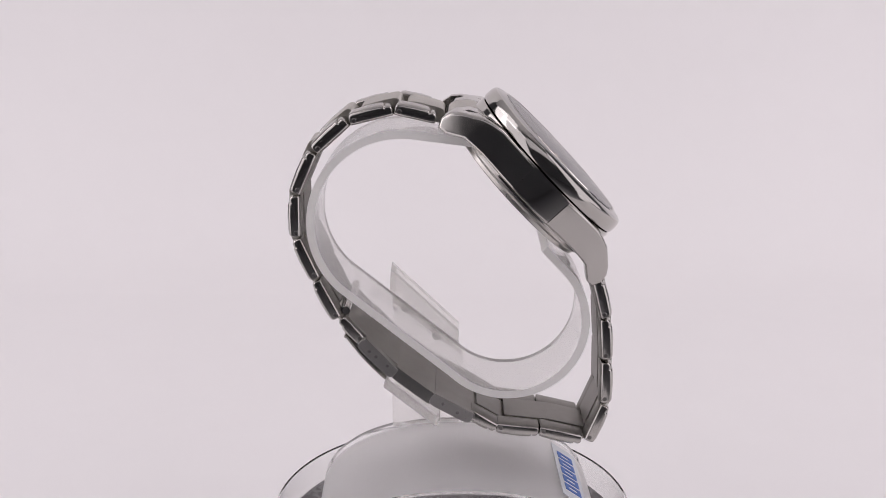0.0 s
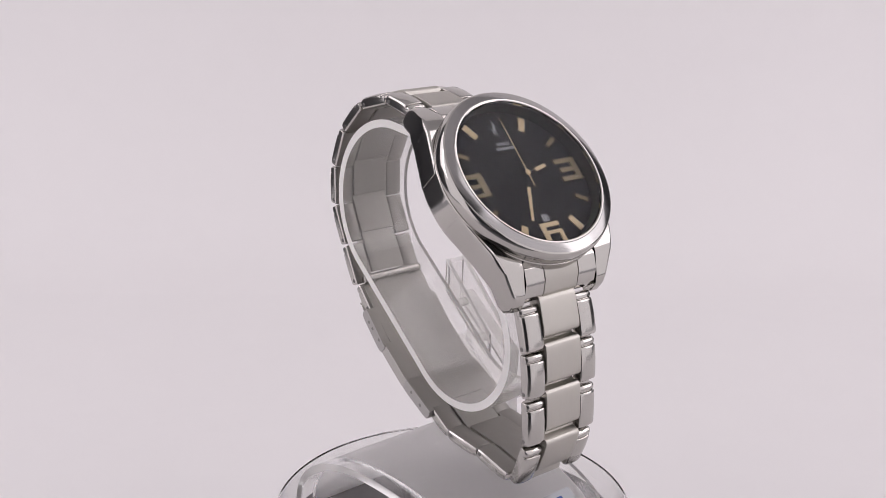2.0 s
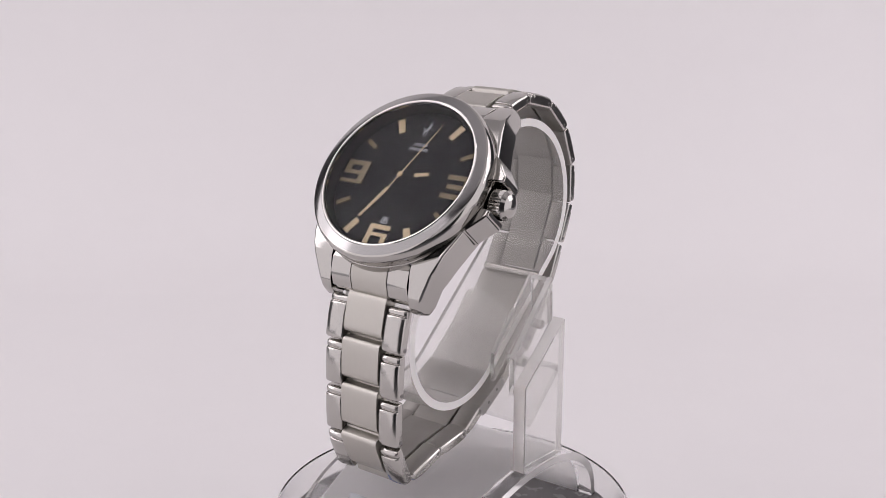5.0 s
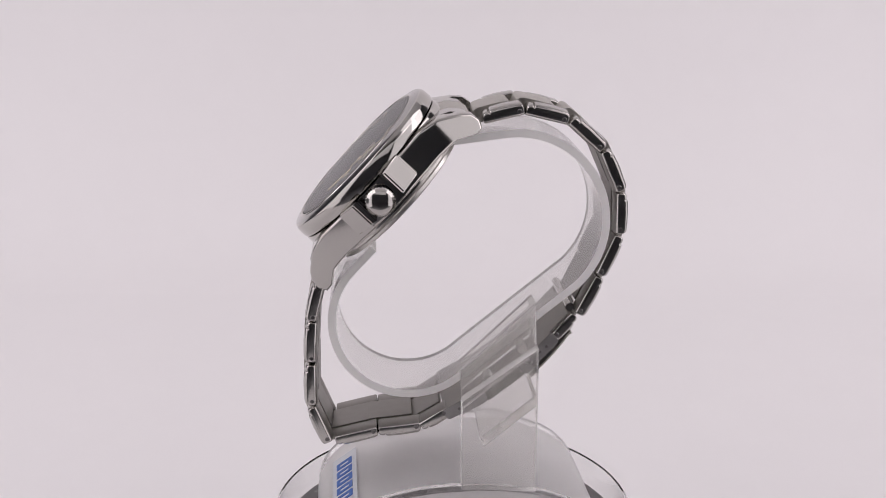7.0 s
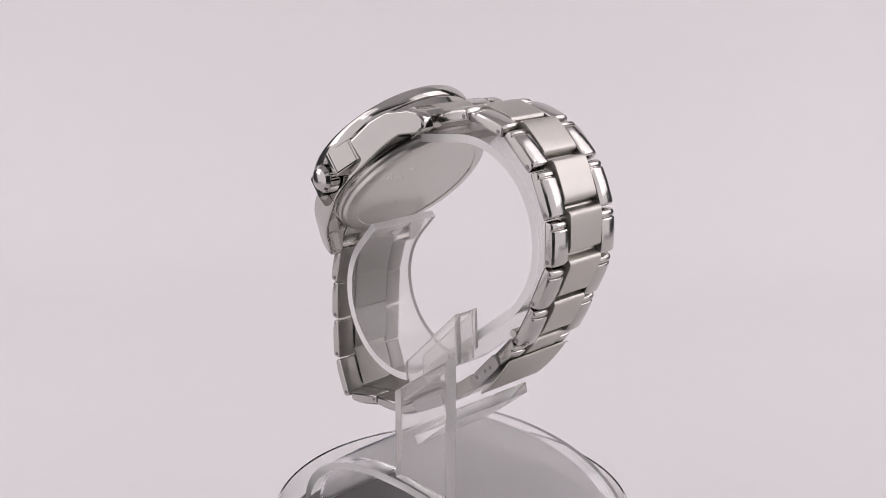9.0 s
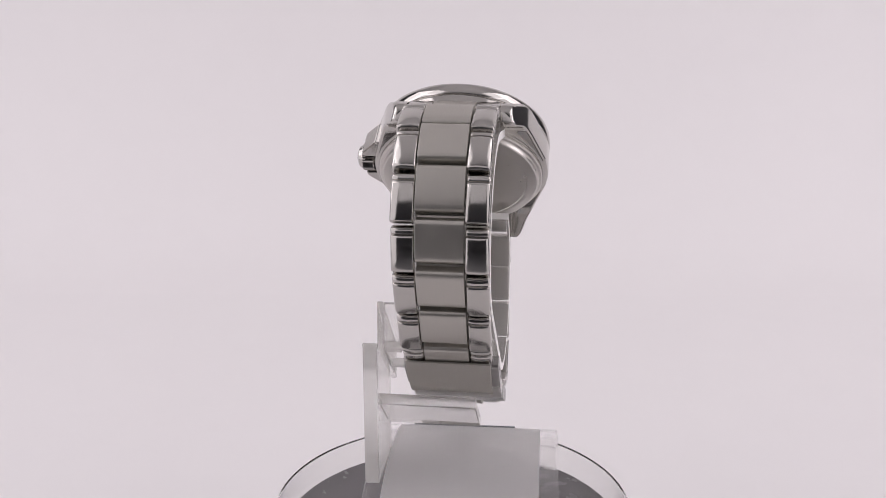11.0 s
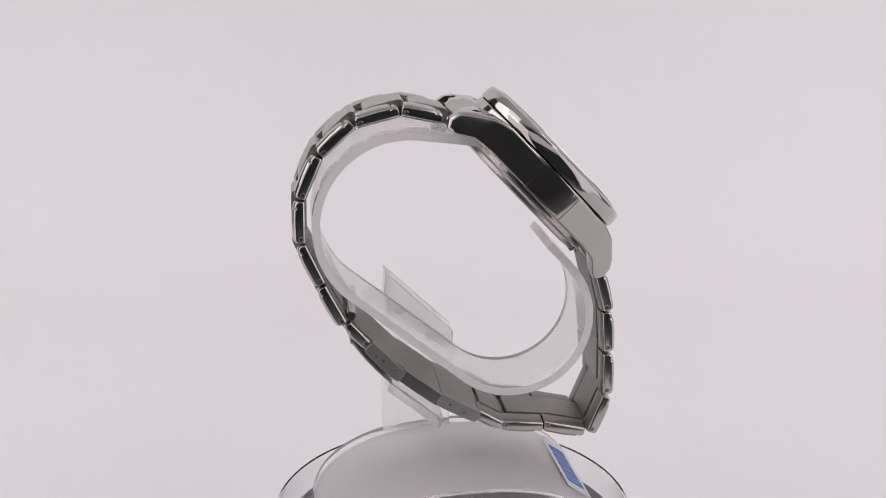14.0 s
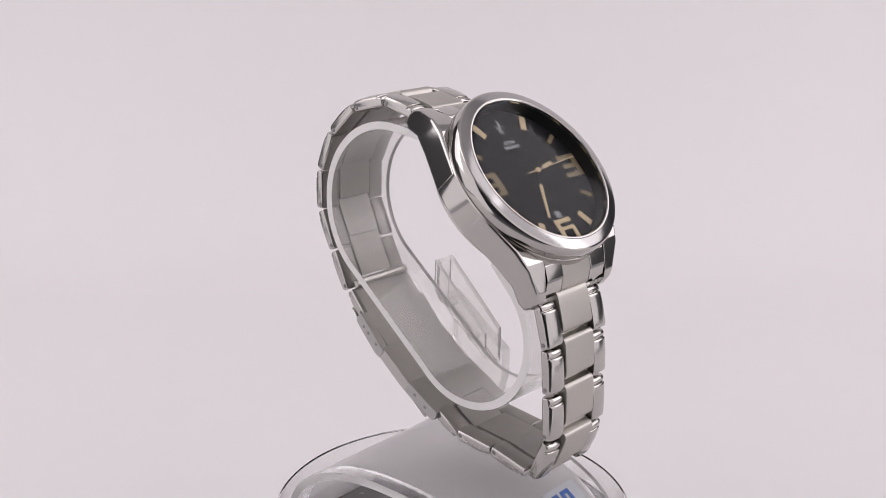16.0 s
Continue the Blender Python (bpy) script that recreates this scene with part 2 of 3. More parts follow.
def display_stand():
    r = tagged(new("watch_stand"), "clear acrylic watch stand with ring collar and arched base", "watch stand")
    arch = [arch_point(math.pi * i / 48, 124, 73) for i in range(49)] + [arch_point(math.pi * (48 - i) / 48, 117, 66) for i in range(49)]
    turn = Matrix.Rotation(radians(2.0), 4, "Z")
    base = part("base", prism(arch, -72, 58, turn), BASE, r, "arched frosted acrylic base")
    for y0, y1 in ((-88, -72.2), (58.2, 73)):
        bm = prism(arch, y0, y1)
        for f in bm.faces:
            if abs(f.normal.y) > 0.9 and abs(f.calc_center_median().y - (y0 if y0 < 0 else y1)) < 0.1:
                f.material_index = 1
        bm.transform(turn)
        part("clear_edge", bm, [CLEAR, EDGE], base, "clear polished margin of the base")
    ring = stadium(0)
    bm = prism(ring + stadium(-6.5)[::-1], -37, 33)
    bm.faces.ensure_lookup_table()
    for i in (1 + len(ring), 1 + 2 * len(ring)):
        bm.faces[i].material_index = 1
    for f in bm.faces:
        if abs(f.normal.y) > 0.9:
            f.material_index = 1
    part("collar", bm, [MILKY, FROST], r, "open ring of bent cloudy acrylic")
    post = prism([(-60, 69), (1, 72), (1, 150), (-60, 194)], 58, 70, bevel=0.8, segments=1)
    for f in post.faces:
        if abs(f.normal.y) < 0.5:
            f.material_index = 1
    part("post", post, [FAINT, EDGE], r, "flat clear acrylic upright")
    # hollow bracket between the upright and the ring: two cheeks, a head plate and two round pegs
    cheek = [(-60, 188), (0, 139), (1, 172.5), (-58, 229)]
    head_plate = [(-60, 188.5), (-56, 185), (-54, 225), (-58, 228.5)]
    br = merged(prism(cheek, 52.5, 57.8, bevel=0.8, segments=1), prism(head_plate, 38.3, 52.3, bevel=0.6, segments=1),
                prism([(-60, 196), (0, 147), (1, 172.5), (-58, 229)], 34, 38, bevel=0.8, segments=1))
    for f in br.faces:
        if f.normal.z > 0.5:
            f.material_index = 1
    bracket = part("bracket", br, [FAINT, EDGE], r, "clear acrylic bracket with a cloudy edge")
    for x, z in ((-21.3, 162.3), (-48.6, 188)):
        part("peg", lathe([(0, 0), (3.4, 0), (4, 0.6), (4, 13.2), (0, 13.2)], 20, Matrix.Translation((x, 52, z)) @ Matrix.Rotation(radians(90), 4, "X")), EDGE, bracket)
    tg = prism([(-62, 142), (-18, 106), (-14, 113), (-60, 151)], -22, 57.8, bevel=0.8, segments=1)
    part("tongue", tg, FAINT, r)
    # sticker with its blue lettering as blocks, on the front shoulder of the base
    a = radians(40)
    x, z = arch_point(a, 124.6, 73.6)
    x2, z2 = arch_point(a + 0.02, 124.6, 73.6)
    d = Vector((x - x2, 0, z - z2)).normalized()
    n = Vector((-d.z, 0, d.x))
    if n.x < 0:
        n = -n
    e = Vector((0, 1, 0)).cross(n) * -1
    m = turn @ Matrix(((0, e.x, n.x, x), (1, e.y, n.y, 0), (0, e.z, n.z, z), (0, 0, 0, 1)))
    st = part("sticker", slab(96, 26, 0.4, m, bevel=0), STICKER, r, "clear sticker with blue print")
    for i in range(5):
        at = m @ Matrix.Translation((-30 + 15 * i, 0, 0.4))
        frame_bars = [slab(w, h, 0.5 + 0.02 * k, at @ Matrix.Translation((dx, dy, 0)), bevel=0)
                      for k, (w, h, dx, dy) in enumerate(((11, 3.6, 0, -6.4), (11, 3.6, 0, 6.4), (3.4, 10, -3.8, 0), (3.4, 10, 3.8, 0)))]
        part("print_block", merged(*frame_bars), BLUE, st, "blue block of print")
    return r


# ---- the watch ----
DZ = -2.8              # depth of the dial below the head's reference plane
HEAD = Matrix.Translation((75.8, 3.5, 331.8)) @ Matrix.Rotation(radians(0.3), 4, "Z") @ Matrix(((0, -0.69, 0.724, 0), (1, 0, 0, 0), (0, 0.724, 0.69, 0), (0, 0, 0, 1)))


def band_y(x, z):
    """Sideways place of the band, which leans a little with the head."""
    return -1.3 + 0.016 * x + 0.014 * (z - 200)


def link_profile(length, thick, lip, foot=-1.0):
    """Side outline of a link: flat below, crowned above, the ends chamfered."""
    h, pts = length / 2, []
    pts += [(-h - foot, 0), (h + foot, 0), (h + foot, 2.4), (h, 3.0)]
    for e in (1, 0.985, 0.95, 0.88, 0.7, 0.4, 0, -0.4, -0.7, -0.88, -0.95, -0.985, -1):
        pts.append((e * (h - 0.2), thick * (0.72 + 0.25 * (1 - abs(e) ** (3 * lip)) + 0.03 * (1 - e * e))))
    pts += [(-h, 3.0), (-h - foot, 2.4)]
    return pts


def side_profile(length, thick, way):
    """Side outline of an outer link: a small rounded knuckle at the head's end, a long chamfer at the other."""
    h = length / 2
    pts = [(-h + 0.8, 0), (h - 1, 0), (h, 1), (h, 0.62 * thick), (h - 0.8, 0.80 * thick), (h - 2.4, 0.90 * thick), (h - 4.6, 0.90 * thick), (h - 5.3, 0.80 * thick),
           (h - 5.8, 0.80 * thick), (h - 6.1, 0.95 * thick), (h - 7.4, 1.01 * thick), (0, 1.06 * thick), (-h + 3.4, 1.0 * thick), (-h + 1.2, 0.93 * thick), (-h + 0.2, 0.78 * thick), (-h, 0.6 * thick), (-h, 1.2)]
    return pts if way > 0 else [(-x, z) for x, z in pts[::-1]]


def loft(sections, m=Matrix(), bevel=0.0):
    """Outlines (y, [(x, z), ...]) of equal length, joined from one to the next and closed at both ends."""
    bm = bmesh.new()
    rings = [[bm.verts.new((x, y, z)) for x, z in pts] for y, pts in sections]
    n = len(rings[0])
    bm.faces.new(rings[0])
    bm.faces.new(rings[-1][::-1])
    for p, q in zip(rings, rings[1:]):
        for i in range(n):
            bm.faces.new((p[i], q[i], q[(i + 1) % n], p[(i + 1) % n]))
    bmesh.ops.recalc_face_normals(bm, faces=bm.faces)
    if bevel:
        sharp = [e for e in bm.edges if e.calc_face_angle(0) > radians(22)]
        bmesh.ops.bevel(bm, geom=sharp, offset=bevel, segments=2, profile=0.6, affect="EDGES", clamp_overlap=True)
    bm.transform(m)
    return bm


def frame_at(x, z, heading, y):
    """Link frame: x along the band, z outwards."""
    a = radians(heading)
    return Matrix(((math.cos(a), 0, math.sin(a), x), (0, 1, 0, y), (math.sin(a), 0, -math.cos(a), z), (0, 0, 0, 1)))


# (x, z, heading, length, half width, towards the head) of each plain link, then of the clasp pieces
LINKS = [(-33.0, 374.6, 167, 34, 35.5, -1), (-67.0, 373.6, -166, 36, 35, -1), (-97.6, 357.4, -138, 36, 34.5, -1), (-119.0, 328.2, -114, 37, 34.3, -1),
         (-126.8, 293.6, -91, 35, 34, -1), (-119.4, 258.8, -66, 37, 34, -1), (-104.0, 224.6, -63, 37, 33.5, -1), (-85.2, 198.6, -49, 27, 33, -1),
         (21.5, 119.6, -31, 28, 33, 1), (50.5, 111.6, -6, 37, 33, 1), (86.6, 106.4, -13, 38, 33, 1),
         (115.6, 116.6, 68, 36, 33, 1), (121.6, 152.8, 91, 37, 33.5, 1), (120.2, 190.6, 94, 36, 34, 1), (115.4, 226.0, 104.5, 36, 35, 1)]


def dull_inside(bm, m):
    """Give the faces that lie against the wrist the second material."""
    inv = m.inverted()
    for f in bm.faces:
        if (inv @ f.calc_center_median()).z < 0.7:
            f.material_index = 1


def band_link(watch, x, z, heading, length, half, way):
    half += 2.2 if x > 0 else 1.2
    x -= 1 if x < -90 else 0
    m = frame_at(x, z, heading, band_y(x, z)) @ Matrix.Translation((0, 0, -3.8))
    inner = half * 0.5
    mid = prism(link_profile(length - 3.0, 12.2, 4, 1.6), -inner, inner, m @ Matrix.Translation((way * length * 0.2, 0, -0.7)), bevel=0.8)
    dull_inside(mid, m)
    link = part("band_link", mid, [BRUSHED, INNER], watch, "brushed steel centre link")
    for y0, y1 in ((-half, -inner - 0.7), (inner + 0.7, half)):
        full = side_profile(length - 1.4, 10.4, way)
        def drawn_in(kx, kz):
            return [(x * kx, 5 + (z - 5) * kz) for x, z in full]
        outer, inward = (y0, 1) if y0 < 0 else (y1, -1)
        other = y1 if y0 < 0 else y0
        wide = abs(other - outer)
        side = loft([(outer, drawn_in(0.96, 0.55)), (outer + inward * 0.7, drawn_in(0.985, 0.78)), (outer + inward * 2.2, drawn_in(1, 0.93)), (outer + inward * wide * 0.36, drawn_in(1, 1.06)),
                     (outer + inward * wide * 0.66, drawn_in(1, 1.09)), (other - inward * 2.2, drawn_in(1, 1.02)), (other - inward * 0.6, drawn_in(1, 0.93)), (other, drawn_in(0.985, 0.8))], m, bevel=0.35)
        dull_inside(side, m)
        part("side_link", side, [LINK, INNER], link, "polished steel outer link", smooth=-38)
    for s in (-1, 1):
        pin = lathe([(0, 0), (1.5, 0), (1.9, -0.4), (1.9, -1.2)], 14,
                    m @ Matrix.Translation((-way * (length / 2 - 4.5), s * (half + 0.35), 4)) @ Matrix.Rotation(radians(-90 * s), 4, "X"))
        part("pin", pin, PIN, link, "dark pin end")


def clasp(watch):
    c = None
    for x, z, heading, length, half, mat in ((-64.9, 175.8, -46.5, 40, 37.2, SATIN), (-35.6, 151.4, -38, 44, 36.6, LINK), (-4.6, 131.6, -29, 39, 37.2, SATIN)):
        m = frame_at(x, z, heading, band_y(x, z) - 1.5) @ Matrix.Translation((0, 0, -5.5))
        bm = prism(link_profile(length, 11, 6), -half, half, m, bevel=1.2, segments=3)
        dull_inside(bm, m)
        ob = part("clasp" if c is None else "clasp_plate", bm, [mat, INNER], c or watch, "satin steel folding clasp" if c is None else "")
        c = c or ob
        if mat is SATIN:
            for s in (-1, 1):
                for dx, dz in (((-9, 6), (-2, 5.2), (10, 4)) if x < -50 else ((-8, 5), (6, 6))):
                    part("pin", lathe([(0, 0), (1.2, 0), (1.7, -0.4), (1.7, -1.2)], 12,
                                      m @ Matrix.Translation((dx, s * (half + 0.3), dz)) @ Matrix.Rotation(radians(-90 * s), 4, "X")), PIN, c, "dark pin end")
    # outer cover with its lifted lip
    pts = [(-25 + 1.25 * i, 1.6 * (1 - ((i - 20) / 20.0) ** 2) + (1.2 if i < 2 else 0)) for i in range(41)]
    cover = prism([(a, b + 1.6) for a, b in pts] + [(a, b) for a, b in pts[::-1]], -33, 33,
                  frame_at(-71, 178, -50, band_y(-71, 178)) @ Matrix.Translation((0, 0, 4.6)), bevel=0.35, segments=1)
    part("cover", cover, BRUSHED, c, "brushed steel clasp cover")
    # folding blade inside, with its spring bar
    blade = [(-56 + 3.7 * i, 4 * math.sin(i / 30 * math.pi)) for i in range(31)]
    part("blade", prism([(a, b + 1.3) for a, b in blade] + [(a, b) for a, b in blade[::-1]], -32, 32,
                        frame_at(-49, 170, -42, band_y(-52, 171)) @ Matrix.Translation((0, 0, -3)), bevel=0.3, segments=1), INNER, c)
    part("spring_bar", lathe([(0, -30), (3.2, -30), (3.6, -29.4), (3.6, 29.4), (3.2, 30), (0, 30)], 20,
                             Matrix.Translation((-90.5, band_y(-90, 214), 214)) @ Matrix.Rotation(radians(90), 4, "X")), STEEL, c, "steel spring bar")


def lug_mesh(sx, sy):
    """One lug in the head's frame: a flat flank that leaves the barrel at a tangent and ends in a blunt horn."""
    side = [(19, -5.4), (54, -5.4), (63, -7.6), (70, -10), (85, -21), (90, -27), (91.5, -35), (88, -42), (81, -41), (69, -32.5), (63, -31.6), (52, -30.5), (19, -30.5)]

    def flank(y):
        return 73.0 - (y - 19) * 0.31 - max(0, y - 63) * 0.13
    bm = bmesh.new()
    a = [bm.verts.new((sx * 37.5, sy * y, n)) for y, n in side]
    b = [bm.verts.new((sx * flank(y), sy * y, n)) for y, n in side]
    k = len(side)
    bm.faces.new(a)
    # the flank folds inwards half way along the horn
    flanks = [bm.faces.new(b[:3] + b[10:]), bm.faces.new(b[2:11])]
    for i in range(k):
        bm.faces.new((a[i], b[i], b[(i + 1) % k], a[(i + 1) % k]))
    bmesh.ops.recalc_face_normals(bm, faces=bm.faces)
    rim = {e for f in flanks for e in f.edges if len({g for g in e.link_faces} & set(flanks)) == 1}
    # a broad polished chamfer round the flank, small ones elsewhere
    bmesh.ops.bevel(bm, geom=[e for e in rim if max(abs(v.co.y) for v in e.verts) > 20], offset=2.6, segments=2, profile=0.5, affect="EDGES", clamp_overlap=True)
    bmesh.ops.bevel(bm, geom=[e for e in bm.edges if e.calc_face_angle(0) > radians(40)], offset=0.5, segments=2, profile=0.55, affect="EDGES", clamp_overlap=True)
    bm.transform(HEAD)
    return bm


def guard_mesh(upper):
    """The shoulder above (1) or below (-1) the crown."""
    bm = bmesh.new()
    lo = [(66, 11), (85, 12), (85, 17), (72, 32), (60, 34)]
    if upper < 0:
        lo = [(x, -y) for x, y in lo[::-1]]
    a = [bm.verts.new((x, y, -25)) for x, y in lo]
    b = [bm.verts.new((x - 2, y, -4)) for x, y in lo]
    bm.faces.new(a[::-1])
    bm.faces.new(b)
    for i in range(5):
        bm.faces.new((a[i], a[(i + 1) % 5], b[(i + 1) % 5], b[i]))
    bmesh.ops.recalc_face_normals(bm, faces=bm.faces)
    bmesh.ops.bevel(bm, geom=bm.edges[:], offset=1.1, segments=2, affect="EDGES", clamp_overlap=True)
    bm.transform(HEAD)
    return bm


def crown_mesh():
    """Fluted crown on the three o'clock side, its axis along the head's x."""
    bm = bmesh.new()
    n, rings = 60, []
    for x, r, flute in ((70, 6, 0), (76, 6, 0), (76.2, 10.6, 0), (77, 11.6, 1), (86, 11.6, 1), (87, 10.4, 0), (89.5, 8.8, 0), (91.2, 5.5, 0), (91.8, 2, 0)):
        rings.append([bm.verts.new((x, (r - flute * (i % 2) * 1.0) * math.cos(2 * math.pi * i / n), (r - flute * (i % 2) * 1.0) * math.sin(2 * math.pi * i / n))) for i in range(n)])
    for p, q in zip(rings, rings[1:]):
        for i in range(n):
            bm.faces.new((p[i], p[(i + 1) % n], q[(i + 1) % n], q[i]))
    bm.faces.new(rings[-1])
    bm.transform(HEAD @ Matrix.Translation((0, 0, -17)))
    return bm


def bars(rects, z, t):
    """Flat bars (x0, x1, y0, y1) on the dial, joined into one figure."""
    out = []
    for i, (x0, x1, y0, y1) in enumerate(rects):
        out.append(slab(x1 - x0, y1 - y0, t + 0.05 * i, HEAD @ Matrix.Translation(((x0 + x1) / 2, (y0 + y1) / 2, z)), bevel=0.15))
    return merged(*out)


def watch_head(w):
    # case: barrel, case back
    case = part("case", lathe([(66, -4.2), (73.2, -4.8), (74.6, -5.5), (75.0, -6.8), (75.0, -27.5), (74.4, -29.4), (73, -30.4), (70.5, -31), (70.5, -32.5), (66, -33)], 128, HEAD), STEEL, w, "polished steel watch case")
    part("case_back", lathe([(70.2, -32.6), (70.2, -34.2), (69.4, -35), (67.6, -35.4), (67, -36), (66.6, -38.6), (65.6, -39.4), (60, -40.2), (57, -40.2), (56.4, -39.6), (0, -39.6)], 96, HEAD), BACK, case, "satin steel case back")
    for sx in (-1, 1):
        for sy in (-1, 1):
            part("lug", lug_mesh(sx, sy), STEEL, case, "polished steel lug", smooth=35)
    part("crown_guard", guard_mesh(1), STEEL, case)
    part("crown_guard", guard_mesh(-1), STEEL, case)
    part("crown", crown_mesh(), STEEL, w, "fluted polished steel crown")
    # end pieces between the lugs, in three strips
    for sy in (-1, 1):
        prof = [(58, -10), (70, -10.5), (80, -16), (87, -25), (88, -31), (84, -36), (70, -34), (58, -32)]
        for x0, x1, mat, name in ((-36.8, -17.8, STEEL, "side"), (-17.3, 17.3, BRUSHED, "mid"), (17.8, 36.8, STEEL, "side")):
            bm = prism([(y * sy, n) for y, n in prof], x0, x1, HEAD @ Matrix(((0, 1, 0, 0), (1, 0, 0, 0), (0, 0, 1, 0), (0, 0, 0, 1))), bevel=0.9)
            part("end_link", bm, mat, w, "polished steel end link" if name == "side" else "brushed steel end link")
    bz = lathe([(62.8, -5.2), (62.8, 8.8), (63.2, 9.6), (63.9, 10.0), (65.0, 10.0), (65.5, 9.5), (72.2, 7.9), (73.4, 7.2), (74.2, 6.0), (74.9, 4.0), (75.2, 1.0), (75.2, -2.6), (74.8, -3.9), (73.6, -4.6), (66, -4.6), (66, -5.2)], 160, HEAD, closed=True)
    bz.normal_update()
    axis = HEAD.to_3x3() @ Vector((0, 0, 1))
    for f in bz.faces:
        if f.calc_area() > 15 and 0.8 < abs(f.normal.dot(axis)) < 0.985:
            f.material_index = 1
    part("bezel", bz, [STEEL, BEZEL], w, "polished steel bezel ring", smooth=-22)
    gl = lathe([(0, 7.4), (62.6, 7.4), (62.6, 9.3), (61.6, 9.9), (30, 10.4), (0, 10.6)], 96, HEAD)
    inv = HEAD.inverted()
    for f in gl.faces:
        # the coated underside gives no gloss of its own
        if (inv @ f.calc_center_median()).z < 7.6:
            f.material_index = 1
    glass = part("crystal", gl, [CRYSTAL, COATED], w, "flat clear crystal")
    glass.visible_shadow = False
    dial = part("dial", lathe([(0, DZ), (62.6, DZ), (62.6, DZ - 2), (0, DZ - 2)], 96, HEAD), DIAL, w, "black dial")
    part("dial_ring", lathe([(62.7, DZ + 0.02), (61.6, DZ + 0.02), (62.5, 7.2), (62.7, 7.2)], 96, HEAD, closed=True), RING, dial, "dark grey inner ring")
    # hour marks
    for h in (1, 2, 4, 5, 7, 8, 10, 11):
        big = h in (1, 5, 7, 11)
        m = HEAD @ Matrix.Rotation(radians(-30 * h), 4, "Z") @ Matrix.Translation((0, 53, DZ + 0.05))
        part("hour_mark", slab(5.6 if big else 3.6, 13.5 if big else 12, 0.9, m, 0.2, 1.12), LUME if big else LUME_DIM, dial, "cream hour mark" if big else "dull bronze hour mark")
    # figures
    part("figure_three", bars([(37.5, 59, 6.0, 10.2), (40, 59, -2.0, 2.0), (37.5, 59, -10.2, -6.0), (53.5, 59, -10.2, 10.2)], DZ + 0.05, 0.9), LUME_DIM, dial, "bronze figure 3")
    part("figure_nine", bars([(-59, -37.5, 6.2, 10.2), (-59, -37.5, -2.2, 1.2), (-59, -37.5, -10.2, -7.2), (-43.5, -37.5, -10.2, 10.2), (-59, -54, -2.2, 10.2)], DZ + 0.05, 0.9), LUME_DIM, dial, "bronze figure 9")
    part("figure_six", bars([(-9.6, 9.6, -44.8, -41), (-9.6, -5.0, -60.6, -41), (-9.6, 9.6, -50.9, -48), (5.4, 9.6, -60.6, -48)], DZ + 0.05, 0.9), LUME, dial, "cream figure 6")
    # printed name as bars, emblem, date window
    for k, (wd, y) in enumerate(((13, 32.0), (18.5, 27.6))):
        n = 5 if k == 0 else 8
        for i in range(n):
            part("print_bar", slab(wd / n * 0.66, 2.6, 0.12, HEAD @ Matrix.Translation((-1.2 - wd / 2 + wd * (i + 0.5) / n, y, DZ + 0.05)), 0), PRINT, dial, "small white printed bar")
    emblem = merged(*[slab(a * 0.7, b * 0.85, 0.12, HEAD @ Matrix.Translation((x * 0.9 - 1.5, 46.5 + (y - 46) * 0.85, DZ + 0.05)) @ Matrix.Rotation(radians(r), 4, "Z"), 0)
                      for a, b, x, y, r in ((3.0, 6.5, 0, 46, -20), (2.4, 5, 1.2, 51.5, 10), (1.6, 6, -2.6, 42, 12), (1.5, 5.5, 0.6, 40.6, -12), (1.0, 6, 4.2, 46, 48), (1.4, 4, -4.0, 46.5, 60))])
    part("emblem", emblem, PRINT, dial, "small white rider emblem")
    part("date_window", slab(6.4, 6.0, 0.25, HEAD @ Matrix.Translation((0.5, -36.6, DZ + 0.05)), 0), PRINT, dial, "white date window")
    txt = bpy.data.curves.new("date", "FONT")
    txt.body, txt.size, txt.align_x, txt.align_y, txt.extrude = "12", 6.0 * U, "CENTER", "CENTER", 0.05 * U
    tob = new("date_figures", txt)
    me = bpy.data.meshes.new_from_object(tob.evaluated_get(bpy.context.evaluated_depsgraph_get()))
    bpy.data.objects.remove(tob)
    me.materials.append(DIAL)
    date = new("date_figures", me)
    hm = HEAD.copy()
    hm.translation = hm.translation * U
    date.parent, date.matrix_local = dial, hm @ Matrix.Translation((0.5 * U, -36.6 * U, (DZ + 0.36) * U))
    # pointers
    def black_stem(bm, reach):
        for f in bm.faces:
            if (inv @ f.calc_center_median()).xy.length < reach:
                f.material_index = 1
        return bm
    hour = merged(slab(1.4, 14, 0.5, HEAD @ Matrix.Rotation(radians(-78), 4, "Z") @ Matrix.Translation((0, 4, 2.0)), 0.1),
                  slab(3.4, 12.5, 0.7, HEAD @ Matrix.Rotation(radians(-78), 4, "Z") @ Matrix.Translation((0, 17.5, 2.0)), 0.2, 0.9))
    part("hour_hand", black_stem(hour, 11.1), [LUME, DIAL], dial, "cream-tipped hour hand")
    minute = merged(slab(1.5, 14, 0.5, HEAD @ Matrix.Rotation(radians(-205.5), 4, "Z") @ Matrix.Translation((0, 6, 3.4)), 0.1),
                    slab(3.3, 31, 0.7, HEAD @ Matrix.Rotation(radians(-205.5), 4, "Z") @ Matrix.Translation((0, 28.6, 3.4)), 0.2, 0.7))
    part("minute_hand", black_stem(minute, 13.0), [LUME, DIAL], dial, "cream minute hand with a black stem")
    sec = merged(slab(1.0, 63, 0.4, Matrix.Translation((0, 18.5, 0)), 0.1, 0.6), lathe([(0, 0), (2.4, 0), (2.4, 0.9), (1.8, 1.3), (0, 1.4)], 20))
    hand = part("second_hand", sec, LUME, dial, "thin cream second hand")
    return hand, hm


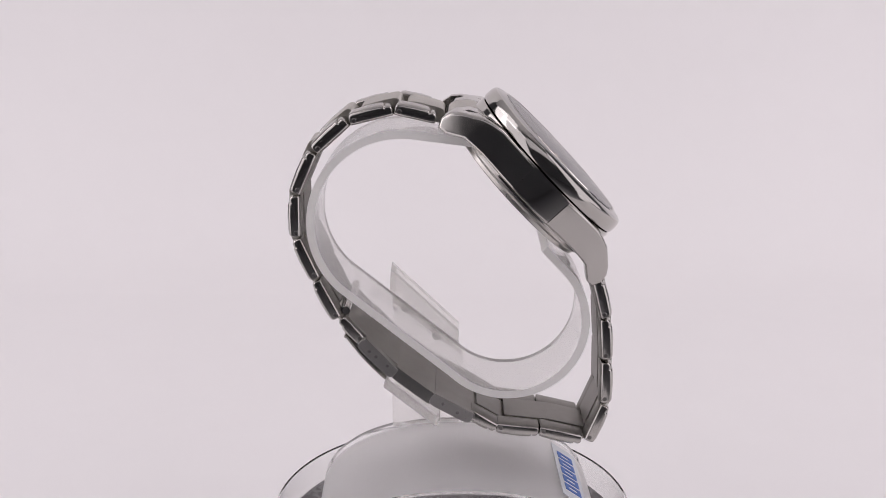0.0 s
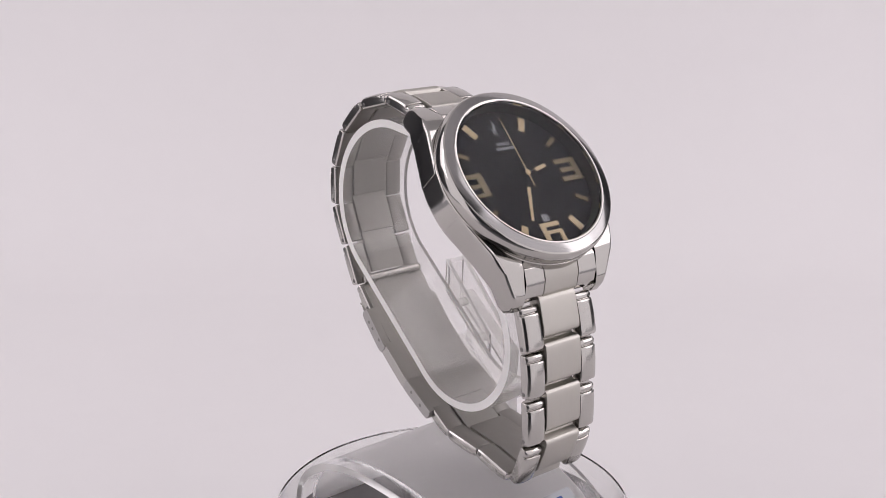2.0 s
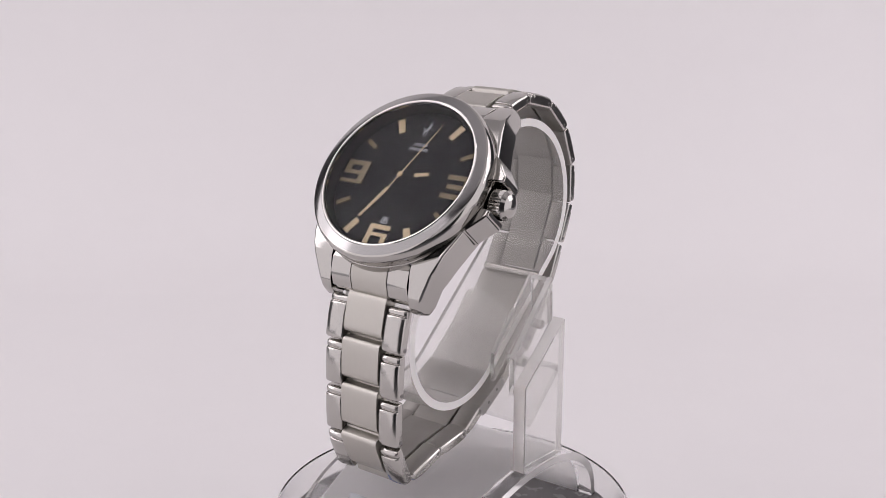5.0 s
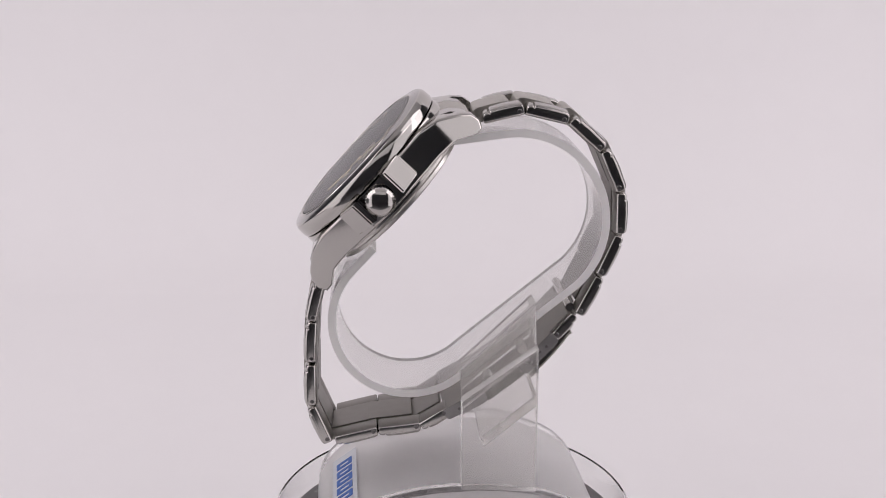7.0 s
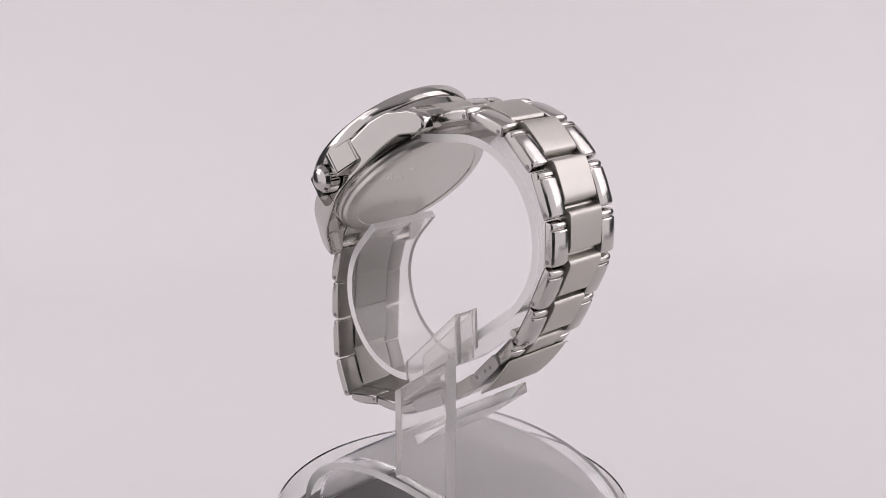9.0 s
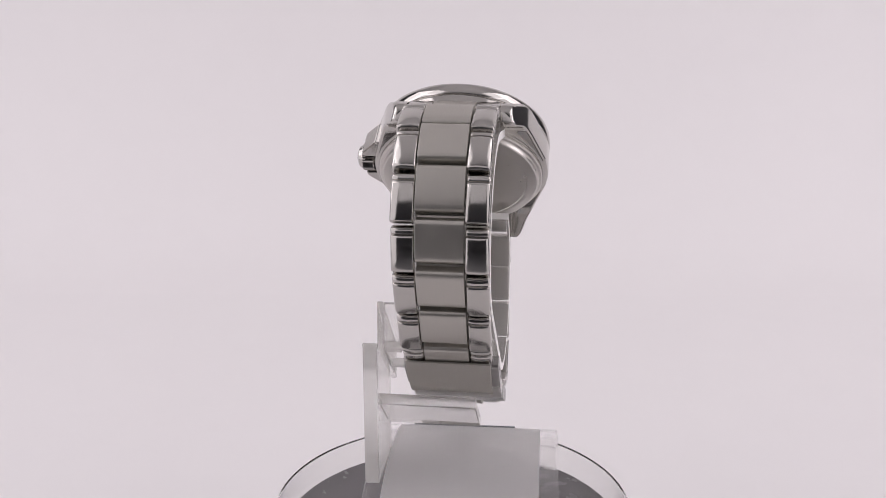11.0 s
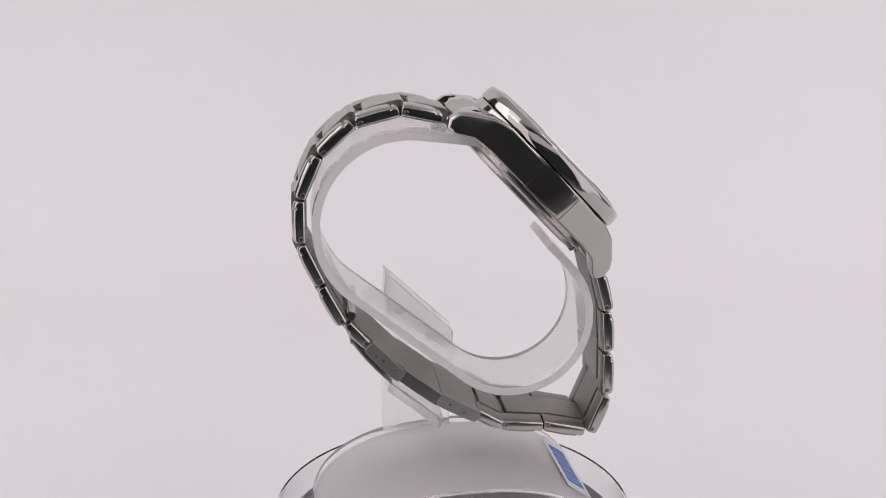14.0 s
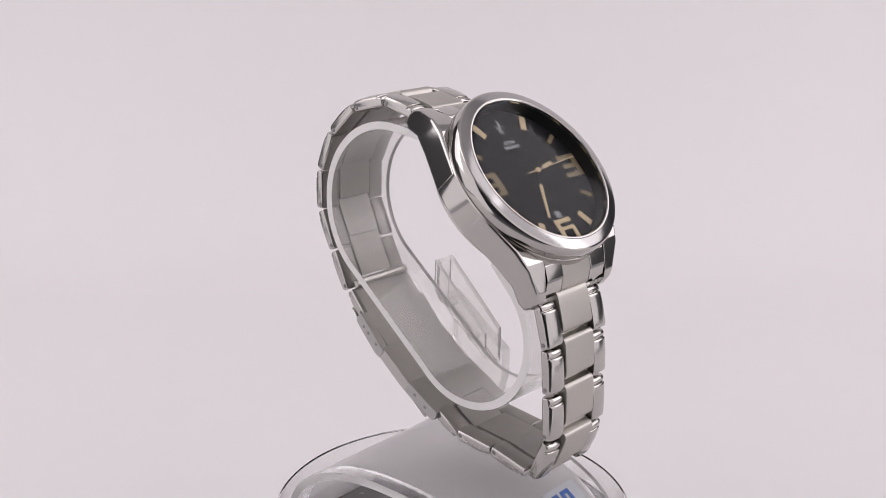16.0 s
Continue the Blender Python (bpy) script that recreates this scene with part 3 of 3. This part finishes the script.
def wrist_watch():
    w = tagged(new("wrist_watch"), "polished steel wrist watch with a black dial and steel link band", "watch")
    hand, hm = watch_head(w)
    for row in LINKS:
        band_link(w, *row)
    clasp(w)
    return w, hand, hm


studio()
dish = turntable_dish()
stand = display_stand()
watch, second_hand, head_pose = wrist_watch()


def motions():
    spin = [(t, pose(0, 0, 0, 0, 0, TURN0 + SPIN * t)) for t in range(17)]
    for thing in (stand, watch):
        walk(thing, spin)
    walk(dish, [(t, pose(-4.0 * U, 0, 0, 0, 0, TURN0 + SPIN * t)) for t in range(17)])
    # the second hand jumps once a second
    rows, angle = [], -10.5
    at = head_pose @ Matrix.Translation((0, 0, 4.8 * U))
    rows.append((0.0, at @ pose(0, 0, 0, 0, 0, -angle)))
    for k in range(16):
        t = 0.45 + k
        rows.append((t - 0.05, at @ pose(0, 0, 0, 0, 0, -angle)))
        angle += 6
        rows.append((t + 0.02, at @ pose(0, 0, 0, 0, 0, -angle)))
    rows.append((16.0, at @ pose(0, 0, 0, 0, 0, -angle)))
    walk(second_hand, rows)


motions()
